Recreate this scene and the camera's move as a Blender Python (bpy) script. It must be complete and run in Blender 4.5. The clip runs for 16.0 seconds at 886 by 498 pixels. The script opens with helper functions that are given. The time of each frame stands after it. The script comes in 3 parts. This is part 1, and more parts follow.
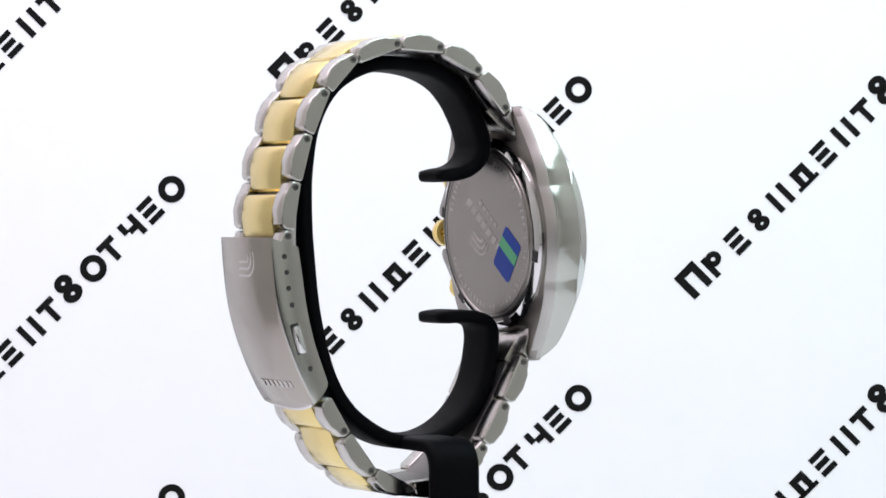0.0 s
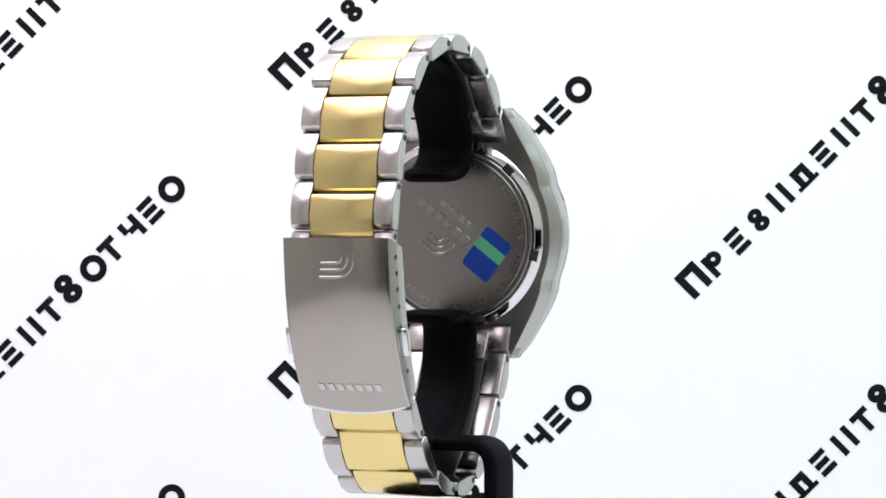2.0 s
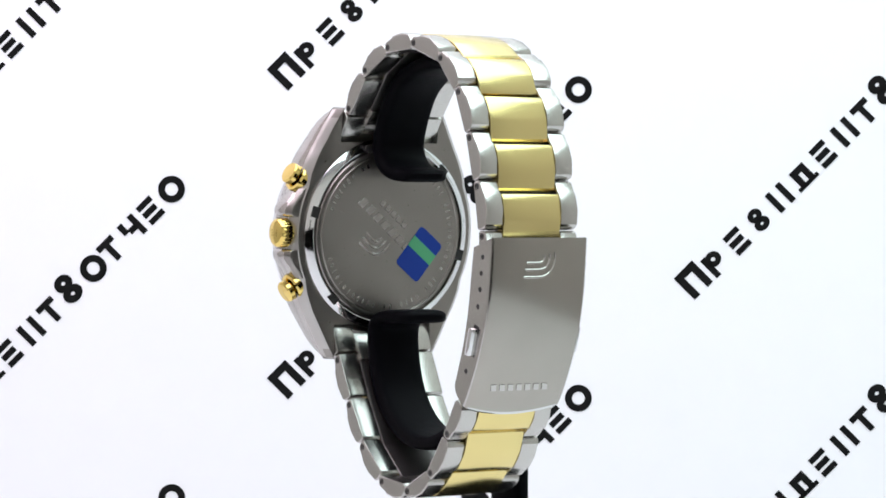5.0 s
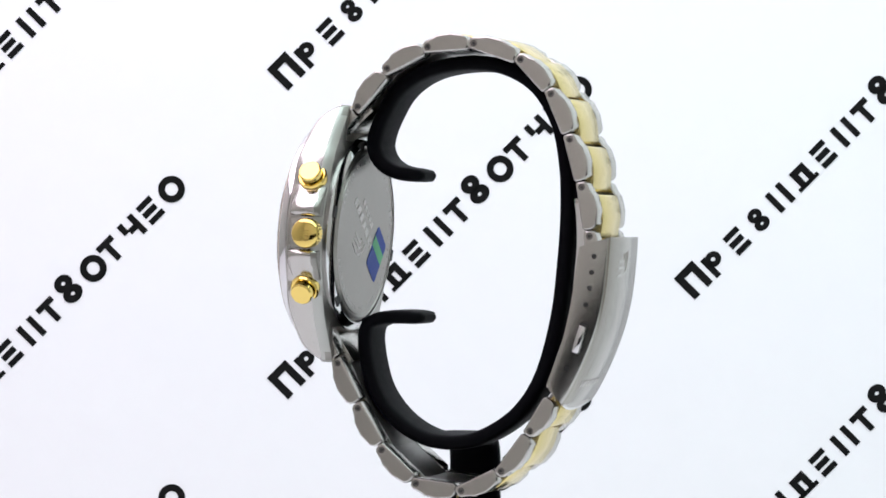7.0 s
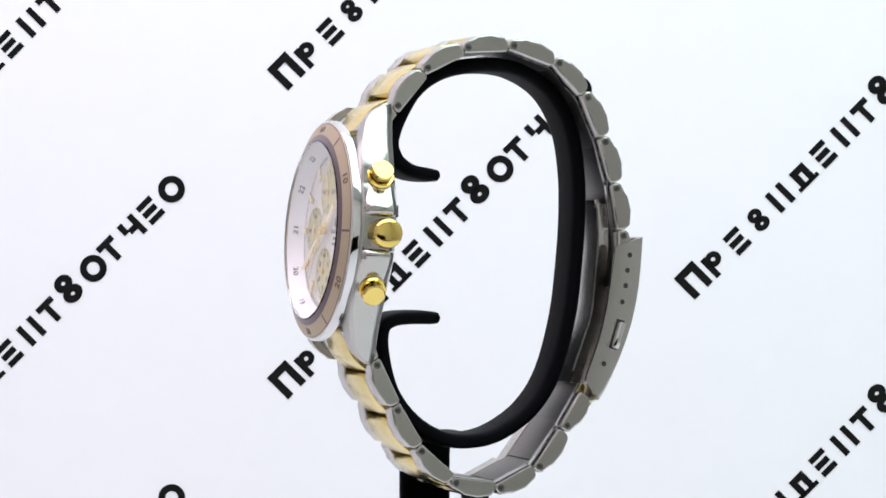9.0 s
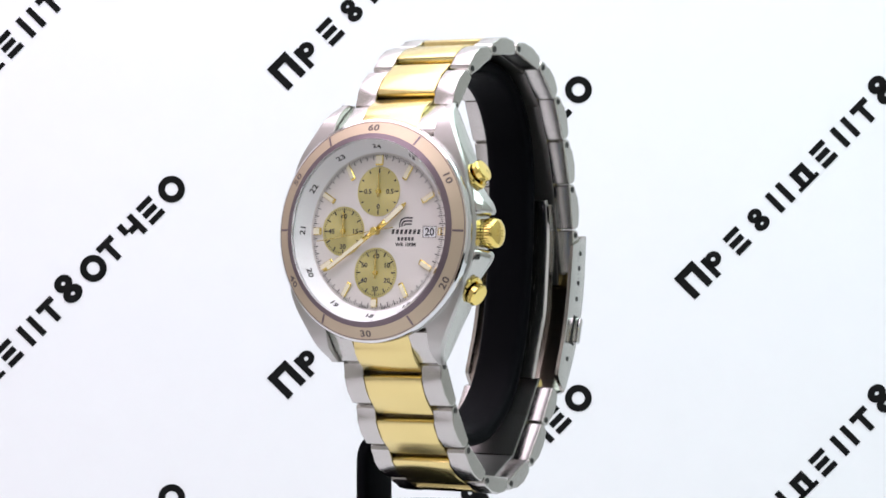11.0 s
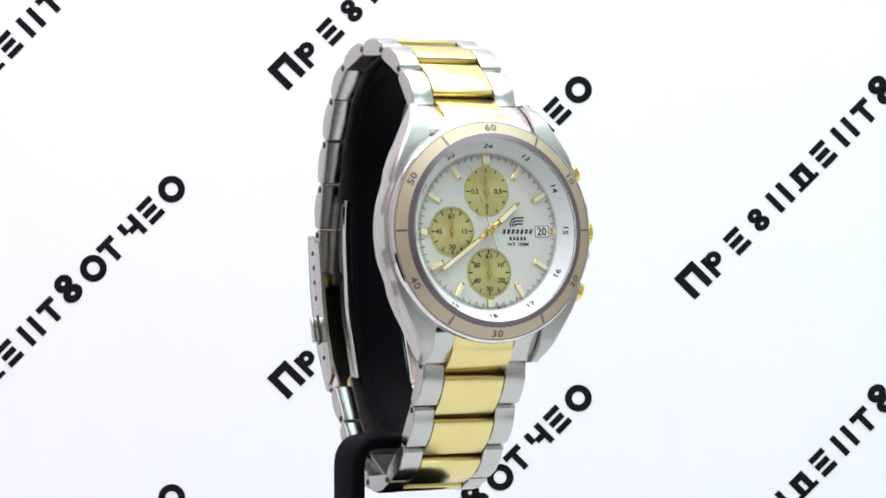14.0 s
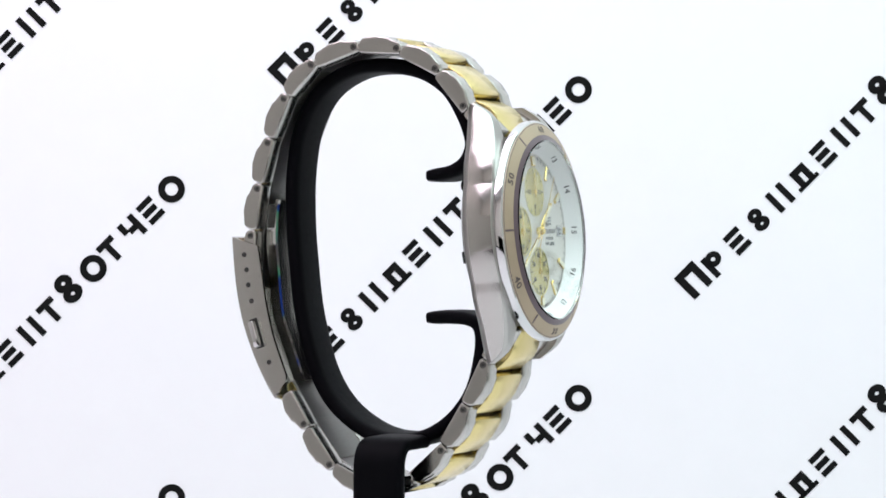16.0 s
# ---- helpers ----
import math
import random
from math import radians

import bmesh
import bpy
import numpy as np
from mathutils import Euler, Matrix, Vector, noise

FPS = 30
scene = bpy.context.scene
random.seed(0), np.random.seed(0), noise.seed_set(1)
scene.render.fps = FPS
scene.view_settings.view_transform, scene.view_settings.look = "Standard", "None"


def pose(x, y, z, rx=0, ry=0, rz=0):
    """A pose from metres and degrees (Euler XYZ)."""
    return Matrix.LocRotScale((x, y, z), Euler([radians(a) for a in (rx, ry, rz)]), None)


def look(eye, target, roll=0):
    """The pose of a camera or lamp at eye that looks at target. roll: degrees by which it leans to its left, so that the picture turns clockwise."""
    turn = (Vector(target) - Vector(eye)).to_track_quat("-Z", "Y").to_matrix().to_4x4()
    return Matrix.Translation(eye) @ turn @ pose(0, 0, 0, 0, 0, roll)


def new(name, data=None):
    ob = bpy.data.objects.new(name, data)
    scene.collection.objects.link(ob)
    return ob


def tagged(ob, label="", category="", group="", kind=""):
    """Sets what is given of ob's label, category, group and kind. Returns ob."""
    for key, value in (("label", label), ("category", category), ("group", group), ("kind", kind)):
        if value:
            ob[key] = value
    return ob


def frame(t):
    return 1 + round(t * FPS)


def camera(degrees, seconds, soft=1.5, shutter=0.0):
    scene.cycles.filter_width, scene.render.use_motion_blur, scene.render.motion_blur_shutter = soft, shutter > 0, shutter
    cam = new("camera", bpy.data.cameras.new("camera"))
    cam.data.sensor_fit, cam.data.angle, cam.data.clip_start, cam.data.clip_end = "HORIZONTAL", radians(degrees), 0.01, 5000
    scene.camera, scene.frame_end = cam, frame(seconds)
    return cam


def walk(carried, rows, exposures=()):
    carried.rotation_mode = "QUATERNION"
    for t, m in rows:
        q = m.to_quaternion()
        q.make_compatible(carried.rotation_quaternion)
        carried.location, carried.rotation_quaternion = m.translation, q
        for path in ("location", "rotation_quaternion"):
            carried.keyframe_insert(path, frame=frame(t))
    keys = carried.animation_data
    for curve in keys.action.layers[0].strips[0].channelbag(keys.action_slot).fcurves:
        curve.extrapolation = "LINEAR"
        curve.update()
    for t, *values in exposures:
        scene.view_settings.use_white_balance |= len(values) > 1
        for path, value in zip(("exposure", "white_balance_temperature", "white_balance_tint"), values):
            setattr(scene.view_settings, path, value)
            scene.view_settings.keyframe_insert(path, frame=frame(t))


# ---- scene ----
MM = 0.001

# camera: still, a long lens level with the dial
cam = camera(16.116, 16.0, soft=1.65)
EYE = pose(0.00228, -0.61621, 0.0, 89.516, 0, 0)
EXPOSURES = [(0.0, 0.24), (1.5, 0.3), (2.5, 0.25), (3.5, 0.12), (4.0, 0.24), (4.2, 0.26), (6.5, 0.25), (7.0, 0.2), (8.0, 0.08), (9.0, 0.15), (11.5, 0.2), (12.5, 0.02), (13.5, 0.15), (14.5, 0.3), (15.0, 0.3), (16.0, 0.2)]
walk(cam, [(0.0, EYE), (16.0, EYE)], EXPOSURES)

# the turntable's angle, in degrees, by the second
TURN = [(0.0, -240.5), (0.5, -231.2), (1.0, -222.15), (1.5, -213.3), (2.0, -203.5), (2.5, -192.6), (3.0, -182.55),
        (3.5, -173.2), (4.0, -164.4), (4.2, -160.7), (5.25, -141.4), (6.3, -122.6), (6.5, -118.6), (7.0, -108.15), (7.5, -97.75),
        (8.0, -88.1), (8.5, -79.4), (9.0, -70.85), (9.2, -67.0), (10.25, -46.2), (11.3, -25.5), (11.5, -21.45), (12.0, -11.3),
        (12.5, -1.05), (13.0, 8.85), (13.5, 18.3), (14.0, 26.9), (14.5, 36.65), (15.0, 47.1), (15.5, 57.5), (16.0, 66.4)]

# ---- light ----
world = bpy.data.worlds.new("world")
scene.world = world
world.use_nodes = True
world.node_tree.nodes["Background"].inputs[0].default_value = (0.8, 0.85, 1, 1)
world.node_tree.nodes["Background"].inputs[1].default_value = 0.001


def area_lamp(name, eye, target, sx, sy, power, colour):
    data = bpy.data.lights.new(name, "AREA")
    data.shape, data.size, data.size_y, data.energy, data.color = "RECTANGLE", sx, sy, power, colour
    ob = new(name, data)
    ob.matrix_world = look(eye, target)
    return ob


area_lamp("ceiling_lamp_west", (-0.215, -0.09, 0.395), (-0.215, -0.09, 0), 0.42, 0.58, 2.25, (0.99, 0.85, 1.0))
area_lamp("ceiling_lamp_east", (0.215, -0.09, 0.395), (0.215, -0.09, 0), 0.42, 0.58, 2.25, (0.775, 0.99, 0.995))

# ---- materials ----


def material(name, colour, rough=0.5, metal=0.0, grain=0.0, scale=(800, 800, 800), bump=0.0, shift=0.06, coat=0.0, spec=0.5):
    """Principled with two scales of colour and gloss variation and a fine bump."""
    m = bpy.data.materials.new(name)
    m.use_nodes = True
    n, l = m.node_tree.nodes, m.node_tree.links
    b = n["Principled BSDF"]
    b.inputs["Roughness"].default_value, b.inputs["Metallic"].default_value = rough, metal
    b.inputs["Coat Weight"].default_value, b.inputs["Specular IOR Level"].default_value = coat, spec
    co = n.new("ShaderNodeTexCoord")
    mp = n.new("ShaderNodeMapping")
    mp.inputs["Scale"].default_value = scale
    l.new(co.outputs["Object"], mp.inputs["Vector"])
    fine = n.new("ShaderNodeTexNoise")
    fine.inputs["Scale"].default_value, fine.inputs["Detail"].default_value = 1.0, 4
    l.new(mp.outputs[0], fine.inputs["Vector"])
    wide = n.new("ShaderNodeTexNoise")
    wide.inputs["Scale"].default_value = 130
    l.new(co.outputs["Object"], wide.inputs["Vector"])
    mix = n.new("ShaderNodeMix")
    mix.data_type = "RGBA"
    mix.inputs[6].default_value = (*[c * (1 - shift) for c in colour], 1)
    mix.inputs[7].default_value = (*[min(1, c * (1 + shift)) for c in colour], 1)
    l.new(wide.outputs[0], mix.inputs[0])
    l.new(mix.outputs[2], b.inputs["Base Color"])
    if grain:
        ra = n.new("ShaderNodeMapRange")
        ra.inputs[3].default_value, ra.inputs[4].default_value = max(0.02, rough - grain), rough + grain
        l.new(fine.outputs[0], ra.inputs[0])
        l.new(ra.outputs[0], b.inputs["Roughness"])
    if bump:
        bp = n.new("ShaderNodeBump")
        bp.inputs["Strength"].default_value, bp.inputs["Distance"].default_value = bump, 0.0001
        l.new(fine.outputs[0], bp.inputs["Height"])
        l.new(bp.outputs[0], b.inputs["Normal"])
    return m


STEEL = material("brushed_steel", (0.51, 0.49, 0.46), 0.25, 1, 0.06, (9000, 500, 500), 0.03)
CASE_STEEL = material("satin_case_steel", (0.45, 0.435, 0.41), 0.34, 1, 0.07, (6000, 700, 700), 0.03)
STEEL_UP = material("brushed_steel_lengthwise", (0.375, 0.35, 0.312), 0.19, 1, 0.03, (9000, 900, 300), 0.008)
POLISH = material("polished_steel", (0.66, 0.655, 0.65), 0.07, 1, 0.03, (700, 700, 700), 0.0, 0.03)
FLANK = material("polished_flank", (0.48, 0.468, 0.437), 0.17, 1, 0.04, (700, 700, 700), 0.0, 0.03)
# darker than the case steel; on undersides its tone stands for dark reflections
BACK = material("darkened_back_steel", (0.29, 0.272, 0.25), 0.30, 1, 0.06, (1500, 1500, 1500), 0.04)
# rough inner steel, the shade inside the bracelet put into its dark colour
INNER_STEEL = material("shaded_inner_steel", (0.19, 0.18, 0.17), 0.42, 1, 0.08, (2500, 600, 600), 0.05)
GOLD = material("polished_gold", (0.80, 0.60, 0.18), 0.09, 1, 0.03, (700, 700, 700), 0.0, 0.04)
GOLD_SATIN = material("satin_gold", (0.73, 0.595, 0.26), 0.25, 1, 0.05, (900, 6000, 900), 0.05, 0.05)
ROSE = material("rose_gold_insert", (0.52, 0.425, 0.315), 0.5, 1, 0.05, (2500, 2500, 2500), 0.08)
PLUM = material("plum_ring", (0.16, 0.12, 0.135), 0.30, 0.6, 0.05, (2500, 2500, 2500))
INK = material("dark_ink", (0.02, 0.018, 0.02), 0.45)
BROWN_INK = material("brown_ink", (0.10, 0.075, 0.07), 0.45)
DIAL = material("silver_dial", (0.555, 0.53, 0.488), 0.42, 0.0, 0.05, (3000, 3000, 3000), 0.05, 0.02)
REHAUT = material("white_chapter_ring", (0.76, 0.76, 0.75), 0.35, 0.0)
SUBDIAL = material("gold_subdial", (0.56, 0.50, 0.21), 0.34, 0.75, 0.06, (400, 400, 400), 0.1)
# sunburst brushing: the gloss streaks run out from the subdial's centre
sun_nodes = SUBDIAL.node_tree.nodes
sun_tangent = sun_nodes.new("ShaderNodeTangent")
sun_tangent.direction_type, sun_tangent.axis = "RADIAL", "Z"
SUBDIAL.node_tree.links.new(sun_tangent.outputs[0], sun_nodes["Principled BSDF"].inputs["Tangent"])
sun_nodes["Principled BSDF"].inputs["Anisotropic"].default_value = 0.8
LUME = material("ivory_lume", (0.68, 0.64, 0.48), 0.4)
WHITE = material("date_white", (0.66, 0.67, 0.68), 0.5)
RUBBER = material("black_rubber", (0.0025, 0.0025, 0.0035), 0.55, 0, 0.08, (900, 900, 900), 0.10, 0.2, 0, 0.035)
HOLE = material("dark_hole", (0.012, 0.011, 0.010), 0.6)
BLUE = material("blue_film", (0.010, 0.045, 0.30), 0.45, 0, 0.05, (900, 900, 900), 0.05, 0.08, 0, 0.2)
GREEN = material("green_film", (0.10, 0.40, 0.20), 0.45, 0, 0.05, (900, 900, 900), 0.05, 0.08, 0, 0.2)
ENGRAVED = material("engraved_steel", (0.50, 0.48, 0.45), 0.14, 1)
ETCH = material("etched_steel", (0.35, 0.33, 0.31), 0.24, 1, 0.05, (1500, 1500, 1500))
PAPER = material("white_backdrop", (0.86, 0.86, 0.87), 0.75, 0, 0.05, (300, 300, 300), 0.05, 0.012, 0, 0.2)
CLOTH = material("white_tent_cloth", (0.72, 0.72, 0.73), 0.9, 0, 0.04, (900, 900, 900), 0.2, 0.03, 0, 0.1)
# the same tent cloth, greyed at front and sides for the dimmer light there
DIM_FRONT_CLOTH = material("dimmed_front_cloth", (0.56, 0.54, 0.495), 0.9, 0, 0.04, (900, 900, 900), 0.2, 0.05, 0, 0.1)
DIM_SIDE_CLOTH = material("dimmed_side_cloth", (0.44, 0.425, 0.395), 0.9, 0, 0.04, (900, 900, 900), 0.2, 0.05, 0, 0.1)
PRINT = material("black_print", (0.006, 0.006, 0.006), 0.7, 0, 0.05, (500, 500, 500), 0.05, 0.2, 0, 0.1)
DARK = material("dark_room", (0.035, 0.034, 0.034), 0.8, 0, 0.05, (60, 60, 60), 0.1, 0.2)

GLASS = bpy.data.materials.new("crystal_glass")
GLASS.use_nodes = True
g = GLASS.node_tree.nodes["Principled BSDF"]
g.inputs["Base Color"].default_value = (1, 1, 1, 1)
g.inputs["Roughness"].default_value, g.inputs["Transmission Weight"].default_value, g.inputs["IOR"].default_value = 0.0, 1.0, 1.22

# ---- mesh helpers (millimetres in, metres out) ----


def solid(verts, faces):
    bm = bmesh.new()
    vs = [bm.verts.new(v) for v in verts]
    for f in faces:
        try:
            bm.faces.new([vs[i] for i in f])
        except ValueError:
            pass
    bmesh.ops.recalc_face_normals(bm, faces=bm.faces)
    return bm


def loft(rings, closed=False, caps=True):
    """Rings of equal length joined face to face."""
    n, verts, faces = len(rings[0]), [p for r in rings for p in r], []
    for k in range(len(rings) if closed else len(rings) - 1):
        a, b = k * n, (k + 1) % len(rings) * n
        for i in range(n):
            j = (i + 1) % n
            faces.append((a + i, a + j, b + j, b + i))
    if caps and not closed:
        faces += [tuple(range(n)), tuple(range((len(rings) - 1) * n, len(rings) * n))]
    return solid(verts, faces)


def lathe(profile, steps=96, caps=False):
    """Turns (radius, z) round the z axis; the profile is a closed loop."""
    rings = [[(r * math.cos(a), r * math.sin(a), z) for r, z in profile] for a in [2 * math.pi * k / steps for k in range(steps)]]
    return loft(rings, closed=True)


def disc(r, z0, z1, steps=64, edge=0.0):
    rings = []
    for rr, z in ((r, z0), (r, z1 - edge), (r - edge, z1)) if edge else ((r, z0), (r, z1)):
        rings.append([(rr * math.cos(2 * math.pi * k / steps), rr * math.sin(2 * math.pi * k / steps), z) for k in range(steps)])
    return loft(rings)


def box(x0, x1, y0, y1, z0, z1, edge=0.0):
    bm = solid([(x, y, z) for x in (x0, x1) for y in (y0, y1) for z in (z0, z1)],
               [(0, 1, 3, 2), (4, 5, 7, 6), (0, 1, 5, 4), (2, 3, 7, 6), (0, 2, 6, 4), (1, 3, 7, 5)])
    return rounded(bm, edge) if edge else bm


def rounded(bm, width, segments=2, angle=30):
    edges = [e for e in bm.edges if e.is_manifold and e.calc_face_angle(0) > radians(angle)]
    bmesh.ops.bevel(bm, geom=edges, offset=width, segments=segments, affect="EDGES", profile=0.5, clamp_overlap=True)
    return bm


def moved(bm, m):
    bm.transform(m)
    return bm


def joined(*parts):
    out = bmesh.new()
    for p in parts:
        data = bpy.data.meshes.new("tmp")
        p.to_mesh(data)
        out.from_mesh(data)
        p.free()
        bpy.data.meshes.remove(data)
    return out


def mesh_of(name, bm, mat, sharp=28):
    """A mesh in metres from a bmesh in millimetres."""
    bm.transform(Matrix.Scale(MM, 4))
    for f in bm.faces:
        f.smooth = len(f.verts) <= 4
    for e in bm.edges:
        e.smooth = not (e.is_manifold and e.calc_face_angle(0) > radians(sharp))
    data = bpy.data.meshes.new(name)
    bm.to_mesh(data)
    bm.free()
    data.materials.append(mat)
    return data


def part(name, bm, mat, parent, label="", at=None, sharp=28):
    ob = new(name, bm if isinstance(bm, bpy.types.Mesh) else mesh_of(name, bm, mat, sharp))
    ob.parent = parent
    if at is not None:
        ob.matrix_basis = mm(at)
    return tagged(ob, label)


def mm(m):
    """A matrix whose shift is in millimetres, in metres."""
    out = m.copy()
    out.translation = m.translation * MM
    return out


def lettering(body, size, wide=1.0, depth=0.04, spacing=1.0):
    """Flat raised characters centred on the origin, as a bmesh in millimetres."""
    curve = bpy.data.curves.new("lettering", "FONT")
    curve.body, curve.size, curve.align_x, curve.align_y = body, size, "CENTER", "CENTER"
    curve.extrude, curve.space_character, curve.resolution_u = depth, spacing, 3
    curve.offset = 0.022 * size
    ob = bpy.data.objects.new("lettering", curve)
    data = bpy.data.meshes.new_from_object(ob)
    bm = bmesh.new()
    bm.from_mesh(data)
    bpy.data.objects.remove(ob)
    bpy.data.curves.remove(curve)
    bpy.data.meshes.remove(data)
    xs, ys = [v.co.x for v in bm.verts], [v.co.y for v in bm.verts]
    bm.transform(Matrix.Translation((-(min(xs) + max(xs)) / 2, -(min(ys) + max(ys)) / 2, 0)))
    bm.transform(Matrix.Diagonal((wide, 1, 1, 1)))
    return bm


def spline(points, per=6, closed=False):
    """Catmull-Rom through 2D points."""
    out, n = [], len(points)
    for i in range(n if closed else n - 1):
        p = [np.array(points[j % n] if closed else points[min(max(j, 0), n - 1)], float) for j in (i - 1, i, i + 1, i + 2)]
        for k in range(per):
            t = k / per
            out.append(0.5 * (2 * p[1] + (p[2] - p[0]) * t + (2 * p[0] - 5 * p[1] + 4 * p[2] - p[3]) * t * t + (3 * p[1] - p[0] - 3 * p[2] + p[3]) * t ** 3))
    if not closed:
        out.append(np.array(points[-1], float))
    return out


# ---- the light tent ----
BACK_Y, FLOOR_Z, ROOF_Z, SIDE_X, FRONT_Y = 220.0, -175.0, 400.0, 450.0, -560.0


def structure(name, bm, mat, label):
    return tagged(new(name, mesh_of(name, bm, mat)), label, name.split("_")[0], "", "structure")


STRIP_Y = -500.0
structure("floor", box(-SIDE_X, SIDE_X, STRIP_Y, BACK_Y, FLOOR_Z - 6, FLOOR_Z), CLOTH, "matte white cloth floor of the light tent")
# unseen dark strip, added so that the clasp mirrors a dark band
structure("floor_edge", box(-SIDE_X, SIDE_X, FRONT_Y, STRIP_Y, FLOOR_Z - 8, FLOOR_Z - 2), DARK, "unseen dark strip added before the tent's floor for dark reflections")
structure("ceiling", box(-SIDE_X, SIDE_X, FRONT_Y, BACK_Y, ROOF_Z, ROOF_Z + 6), CLOTH, "matte white cloth roof of the light tent")
backdrop = structure("backdrop", box(-SIDE_X, SIDE_X, BACK_Y, BACK_Y + 4, FLOOR_Z, ROOF_Z), PAPER, "white printed backdrop sheet with slanted black marks")
# unseen sides, their grey standing for less light on the cloth
structure("wall_west", box(-SIDE_X - 6, -SIDE_X, FRONT_Y, BACK_Y, FLOOR_Z, ROOF_Z), DIM_SIDE_CLOTH, "matte cloth side of the light tent, its dimness put into the grey")
structure("wall_east", box(SIDE_X, SIDE_X + 6, FRONT_Y, BACK_Y, FLOOR_Z, ROOF_Z), DIM_SIDE_CLOTH, "matte cloth side of the light tent, its dimness put into the grey")
# unseen front: openings for the lens and for dark reflections, the dark room behind
OX, OZ0, OZ1, LENS = 300.0, FLOOR_Z, -45.0, 16.0
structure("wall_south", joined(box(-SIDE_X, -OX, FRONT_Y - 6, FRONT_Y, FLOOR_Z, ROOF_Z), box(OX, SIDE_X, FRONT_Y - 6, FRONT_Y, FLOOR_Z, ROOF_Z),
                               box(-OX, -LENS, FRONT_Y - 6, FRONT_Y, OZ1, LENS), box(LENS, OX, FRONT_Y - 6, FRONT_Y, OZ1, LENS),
                               box(-OX, OX, FRONT_Y - 6, FRONT_Y, LENS, ROOF_Z)), DIM_FRONT_CLOTH,
          "cloth front of the light tent with an opening, its dimness put into the grey")
structure("wall_room", joined(box(-600, 600, -1600, -1590, -600, 800), box(-600, -590, -1590, FRONT_Y - 8, -600, 800), box(590, 600, -1590, FRONT_Y - 8, -600, 800),
                              box(-590, 590, -1590, FRONT_Y - 8, -600, -590), box(-590, 590, -1590, FRONT_Y - 8, 790, 800)), DARK, "dark unlit room before the tent")

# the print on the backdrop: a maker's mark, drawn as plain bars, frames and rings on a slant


def bar(x0, x1, y0, y1):
    return box(x0, x1, y0, y1, 0, 0.12)


def ring_shape(r, t, squash=1.0, y=0.0):
    bm = lathe([(r, 0), (r, 0.12), (r - t, 0.12), (r - t, 0)], 32)
    return moved(bm, Matrix.Translation((0, y, 0)) @ Matrix.Diagonal((squash, 1, 1, 1)))


def frame_shape(w, h, t):
    return joined(bar(-w, -w + t, -h, h), bar(w - t, w, -h, h), bar(-w + t, w - t, h - t, h))


def mark_shape(kind, h):
    """One plain shape, h millimetres high, centred on the origin."""
    t, w = 0.26 * h, 0.43 * h
    if kind == "arch":
        return frame_shape(w, h / 2, t)
    if kind == "posts":
        return joined(bar(-w, -w + t, -h / 2, h / 2), bar(w - t, w, -h / 2, h / 2))
    if kind == "rungs":
        return joined(bar(-w, w * 0.8, -h / 2, -h / 2 + t * 0.95), bar(-w, w * 0.6, -t / 2, t / 2), bar(-w, w * 0.8, h / 2 - t * 0.95, h / 2))
    if kind == "ring":
        return ring_shape(h / 2, t)
    if kind == "two_rings":
        return joined(ring_shape(h * 0.28, t * 0.85, 1.15, h * 0.22), ring_shape(h * 0.28, t * 0.85, 1.25, -h * 0.22))
    if kind == "flag":
        return joined(bar(-w, -w + t, -h / 2, h / 2), moved(ring_shape(h * 0.32, t * 0.9, 1.1, h * 0.18), Matrix.Translation((0.02 * h, 0, 0))))
    if kind == "tee":
        return joined(bar(-t / 2, t / 2, -h / 2, h / 2 - t), bar(-w, w, h / 2 - t, h / 2))
    if kind == "cup":
        return joined(bar(w - t, w, -h / 2, h / 2), bar(-w, -w + t, 0, h / 2), bar(-w + t, w - t, -t * 0.6, t * 0.4))
    return joined(frame_shape(w * 0.8, h * 0.38, t), bar(-w * 1.15, w * 1.15, -h * 0.44, -h * 0.28))


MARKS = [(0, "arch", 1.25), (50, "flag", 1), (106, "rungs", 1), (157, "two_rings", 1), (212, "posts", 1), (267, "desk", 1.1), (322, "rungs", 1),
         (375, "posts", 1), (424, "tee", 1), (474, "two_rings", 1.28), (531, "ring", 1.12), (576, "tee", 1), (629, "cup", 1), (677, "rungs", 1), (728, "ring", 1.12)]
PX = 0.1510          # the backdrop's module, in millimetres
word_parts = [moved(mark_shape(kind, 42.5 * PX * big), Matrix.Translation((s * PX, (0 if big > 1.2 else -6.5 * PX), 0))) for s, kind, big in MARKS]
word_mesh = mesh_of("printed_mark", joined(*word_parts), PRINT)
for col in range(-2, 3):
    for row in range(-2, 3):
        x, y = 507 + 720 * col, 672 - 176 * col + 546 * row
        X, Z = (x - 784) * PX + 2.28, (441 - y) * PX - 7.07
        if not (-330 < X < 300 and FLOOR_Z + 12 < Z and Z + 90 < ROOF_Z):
            continue
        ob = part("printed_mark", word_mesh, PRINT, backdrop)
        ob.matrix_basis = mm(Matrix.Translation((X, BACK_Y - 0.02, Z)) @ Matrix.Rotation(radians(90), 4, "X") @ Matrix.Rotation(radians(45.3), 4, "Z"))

# ---- the wristwatch ----
watch = tagged(new("wristwatch"), "two-tone steel and gold chronograph wristwatch on a black stand", "wristwatch")
CX = 1.2
T = radians(4.3)
HEAD = Matrix(((1, 0, 0, CX), (0, math.sin(T), -math.cos(T), -21.3), (0, math.cos(T), math.sin(T), -1.7), (0, 0, 0, 1)))


def lerp(x, xs, ys):
    return float(np.interp(x, xs, ys))


